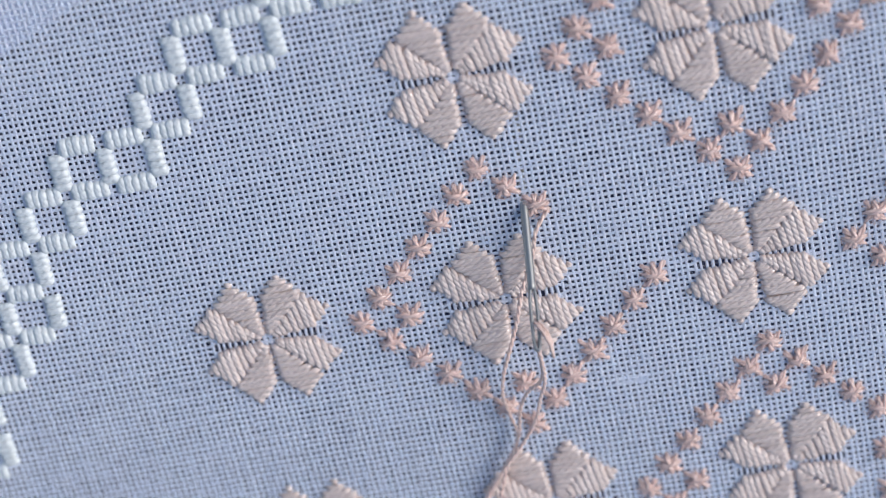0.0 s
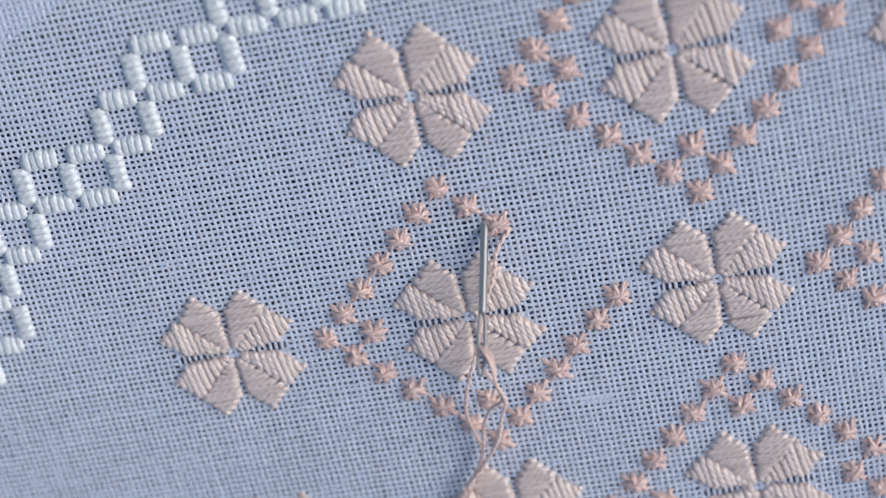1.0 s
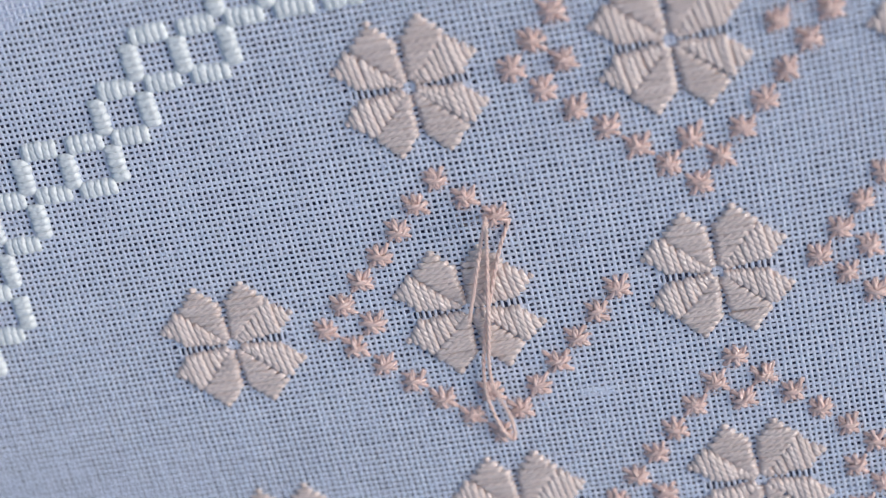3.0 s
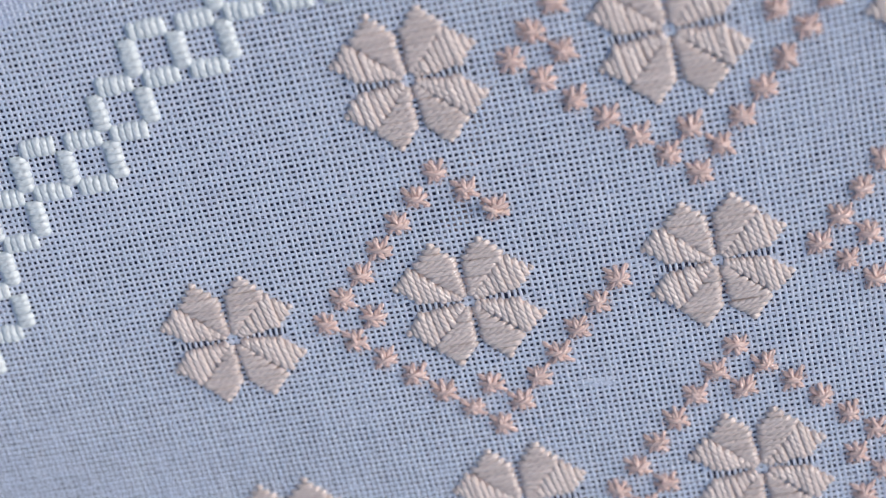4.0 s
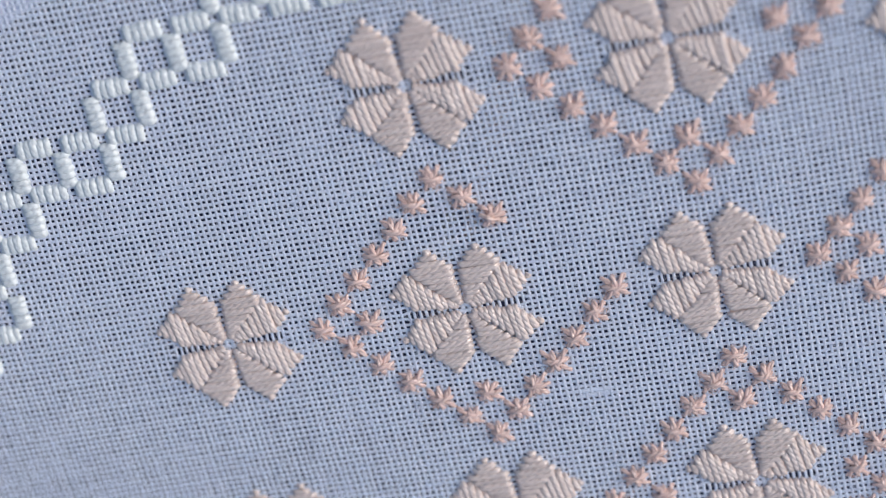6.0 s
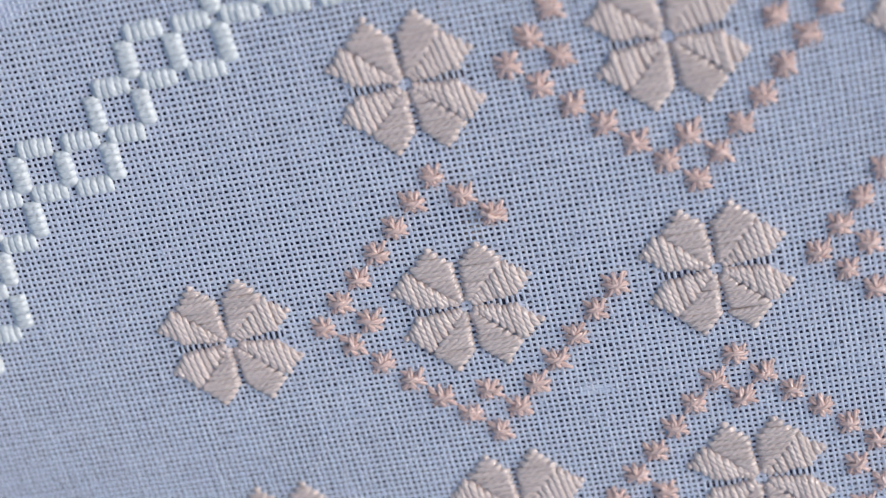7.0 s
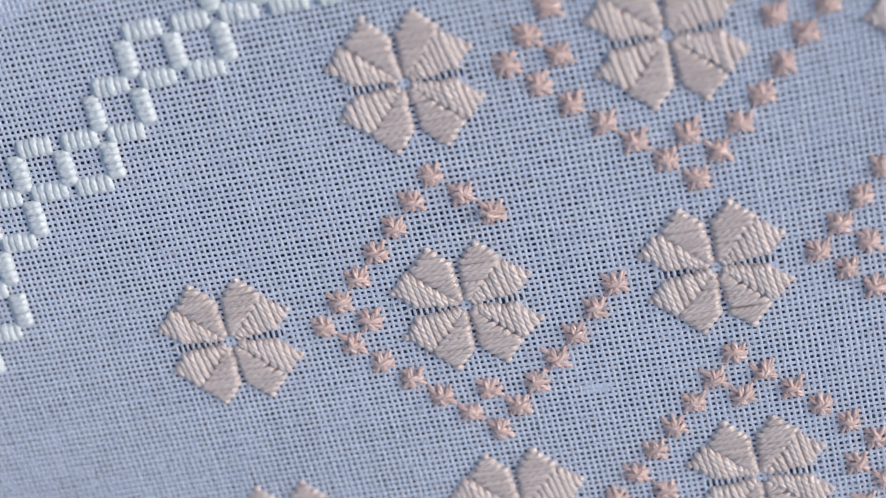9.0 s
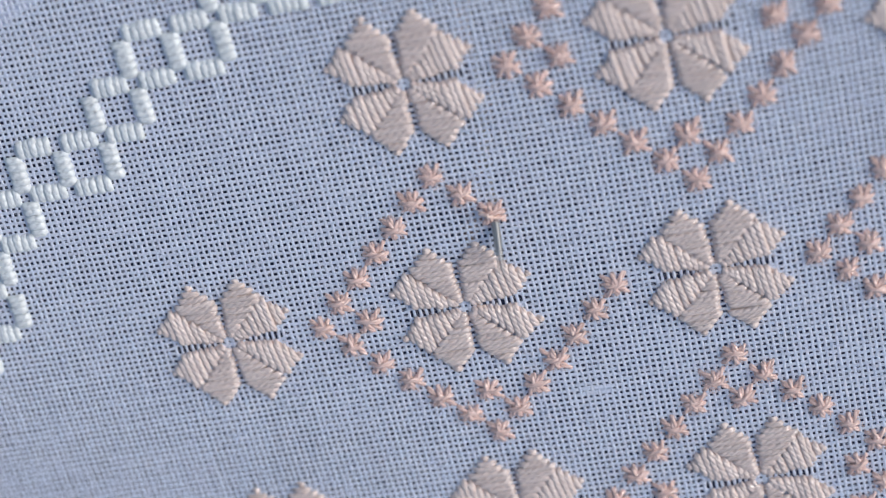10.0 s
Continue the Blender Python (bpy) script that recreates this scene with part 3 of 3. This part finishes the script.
LOOP_2_7 = [(8.8, 13.3, 0.0), (7.6, 12.6, 1.0), (5.7, 9.5, 1.5), (4.0, 5.6, 1.8), (2.3, 0.5, 1.8), (0.6, -6.2, 1.8), (-0.4, -10.4, 1.6), (-1.0, -13.6, 1.6), (-0.5, -17.0, 1.6), (0.4, -20.7, 2.0), (1.0, -23.6, 3.0), (1.0, -26.8, 4.0), (0.7, -29.4, 5.0), (0.6, -32.6, 5.0), (2.5, -35.1, 5.0), (3.6, -35.8, 5.0), (6.8, -35.3, 5.0), (3.9, -32.8, 5.0), (1.0, -29.7, 5.0), (1.3, -26.6, 4.0), (1.3, -23.4, 3.0), (0.8, -20.1, 2.5), (0.1, -16.4, 2.0), (-0.4, -12.9, 2.0), (-0.0, -7.3, 2.0), (0.5, -4.2, 2.0), (1.6, -0.6, 2.2), (3.0, 4.3, 2.4), (4.2, 8.9, 2.2), (5.5, 13.1, 1.4), (5.4, 14.3, 0.0), (-4.1, -5.9, -38.0)]
TAIL_2_7 = [(-4.1, -5.9, -38.0), (5.4, 14.3, 0.0), (5.3, 13.3, 1.2), (3.3, 9.4, 2.0), (1.3, 5.3, 2.2), (0.6, 1.7, 2.0), (0.4, -1.6, 1.6), (-0.9, -5.6, 1.6), (-2.8, -8.9, 1.8), (-4.3, -12.4, 1.8), (-5.5, -17.2, 1.6), (-7.7, -19.6, 1.6), (-10.6, -21.6, 1.6), (-13.2, -24.2, 1.6), (-15.5, -29.5, 1.6), (-18.0, -35.0, 1.5), (-20.4, -40.5, 1.5), (-22.8, -45.9, 1.5), (-25.3, -51.4, 1.5)]


def smooth_path(points):
    """A dense, rounded path through the points, in metres."""
    p = np.array(points, float) / 1000
    p = np.vstack([2 * p[0] - p[1], p, 2 * p[-1] - p[-2]])
    s = np.linspace(0, 1, 9)[:-1, None]
    out = []
    for k in range(1, len(p) - 2):
        a, b, c, d = p[k - 1], p[k], p[k + 1], p[k + 2]
        out.append(0.5 * (2 * b + (c - a) * s + (2 * a - 5 * b + 4 * c - d) * s ** 2 + (3 * b - a - 3 * c + d) * s ** 3))
    return np.vstack(out + [p[-2][None]])


def piece_poses(points, count):
    path = smooth_path(points)
    s = np.concatenate([[0], np.cumsum(np.linalg.norm(np.diff(path, axis=0), axis=1))])
    at = (np.arange(count) + 0.5) * PIECE
    end = path[-1] - path[-2]
    end = end / np.linalg.norm(end)

    def point(x):
        return np.stack([np.interp(x, s, path[:, k]) for k in range(3)], -1) + end * np.maximum(x - s[-1], 0)[:, None]
    a, b = point(at - PIECE * 0.5), point(at + PIECE * 0.5)
    return [Matrix.Translation(Vector((p + q) / 2)) @ Vector(q - p).to_track_quat("X", "Z").to_matrix().to_4x4() for p, q in zip(a, b)]


def swayed(points, x):
    """The path of a thread that swings x millimetres sideways between its fixed ends above the cloth."""
    n = len(points) - 1
    return [(p[0] + x * math.sin(math.pi * k / n) ** 0.5 if p[2] > 0.2 else p[0], *p[1:]) for k, p in enumerate(points)]


def needle_pose(tip, eye):
    d = (Vector(eye) - Vector(tip)).normalized()
    face = Vector((0.2, 0.45, 0.86))
    y = (face - d * face.dot(d)).normalized()
    turn = Matrix((y.cross(d), y, d)).transposed()
    return Matrix.Translation(Vector(tip) / 1000) @ turn.to_4x4()


def below(d):
    """A place d millimetres under the hole, on the slanting line along which the thread is drawn down."""
    return (HOLE[0] - 0.25 * d, HOLE[1] - 0.53 * d, -d)


def needle_rows():
    rows = []
    for t, eye in NEEDLE_EYES.items():
        d = (Vector((*HOLE, 0)) - Vector(eye)).normalized()
        rows.append((t, needle_pose(Vector(eye) + d * NEEDLE * 1000, eye)))
    rows += [(t, rows[6][1]) for t in (1.97, 2.03)]
    rows.sort(key=lambda r: r[0])
    for t, depth in ((2.2, -4), (2.3, -12), (2.5, -26), (2.7, -38), (3.3, -100), (4.6, -105)):
        rows.append((t, needle_pose(below(38 - depth), below(-depth))))
    for t, tip, eye in ((5.4, (-30, -60, -110), (-8, -32, -100)), (6.8, (-12, -25, -60), (-18, -5, -92)), (8.4, (12, 8, -22), (8, 32, -48)),
                        (9.5, (7.1, 15.5, -3.5), (6.2, 45, -27)), (9.8, (7.15, 12.9, -0.9), (6.6, 43.6, -23)), (9.9, (7.16, 12.0, 0.5), (6.7, 42.2, -22.5)), (9.96, (7.18, 11.3, 1.2), (6.7, 41.4, -22.1)), (10.0, (7.27, 8.18, 4.0), (6.8, 37.3, -20.4))):
        rows.append((t, needle_pose(tip, eye)))
    return rows


def motions():
    needle_keys = needle_rows()
    walk(the_needle, needle_keys)
    walk(bight, needle_keys)
    loops, tails = [], []
    for t in (0.0, 1.0, 1.5, 1.8):
        eye = Vector(NEEDLE_EYES[t])
        eye = tuple(eye + (Vector((*HOLE, 0)) - eye).normalized() * 1.6)
        loops.append((t, LOOP_STILL + [eye]))
        tails.append((t, [eye] + TAIL_STILL))
    for t, a, b in ((1.97, LOOP_2_0, TAIL_2_0), (2.0, LOOP_2_0, TAIL_2_0), (2.03, LOOP_2_0, TAIL_2_0), (2.1, LOOP_2_1, TAIL_2_1), (2.2, LOOP_2_2, TAIL_2_2), (2.3, LOOP_2_3, TAIL_2_3), (2.43, swayed(LOOP_2_5, -2.4), swayed(TAIL_2_5, -2.2)), (2.5, LOOP_2_5, TAIL_2_5),
                    (2.57, swayed(LOOP_2_5, 2.4), swayed(TAIL_2_5, 2.2)), (2.7, LOOP_2_7, TAIL_2_7)):
        loops.append((t, a))
        tails.append((t, b))
    x, y = HOLE
    start = [(8.8, 13.3, 0.0), (7.2, 13.7, 0.7), (x, y, 0.0)]
    # the loop shrinks to a stitch and the tail follows the eye under the cloth
    loops.append((3.0, [(8.8, 13.3, 0.0), (6.0, 8.0, 1.4), (1.5, -4.0, 1.6), (-0.5, -13.0, 1.6), (0.5, -20.0, 2.0), (2.0, -22.0, 2.0), (2.2, -18.0, 2.0),
                        (0.8, -11.0, 2.0), (2.5, -2.0, 2.0), (4.6, 8.5, 1.6), (x, y, 0.0), below(72)]))
    tails.append((3.0, [below(72), (x, y, 0.0), (3.8, 9.6, 1.6), (1.0, 2.0, 1.8), (-2.0, -6.0, 1.6), (-5.0, -11.0, 1.6)]))
    loops.append((3.4, start + [below(60), below(130)]))
    tails.append((3.4, [below(100), below(60), below(8)]))
    for t, eye in ((4.6, below(105)), (5.4, (-8, -32, -100)), (6.8, (-18, -5, -92)), (8.4, (8, 32, -48)), (9.5, (6.2, 45, -27)), (10.0, (6.8, 37.3, -20.4))):
        low = -88 + 0.35 * (eye[2] + 100)
        loops.append((t, start + [below(30), below(90), (eye[0] + 4, eye[1] + 2, min(low, eye[2]) - 25), eye]))
        tails.append((t, [eye, (eye[0] + 2, eye[1] + 4, eye[2] - 30), (eye[0] + 4, eye[1] + 6, eye[2] - 85)]))
    for pieces, keys in ((loop_pieces, loops), (tail_pieces, tails)):
        posed = [(t, piece_poses(points, len(pieces))) for t, points in keys]
        for k, piece in enumerate(pieces):
            rows = [(t, m[k]) for t, m in posed]
            if rows[-1][0] < 10.0:
                rows.append((10.0, rows[-1][1]))
            walk(piece, rows)


motions()
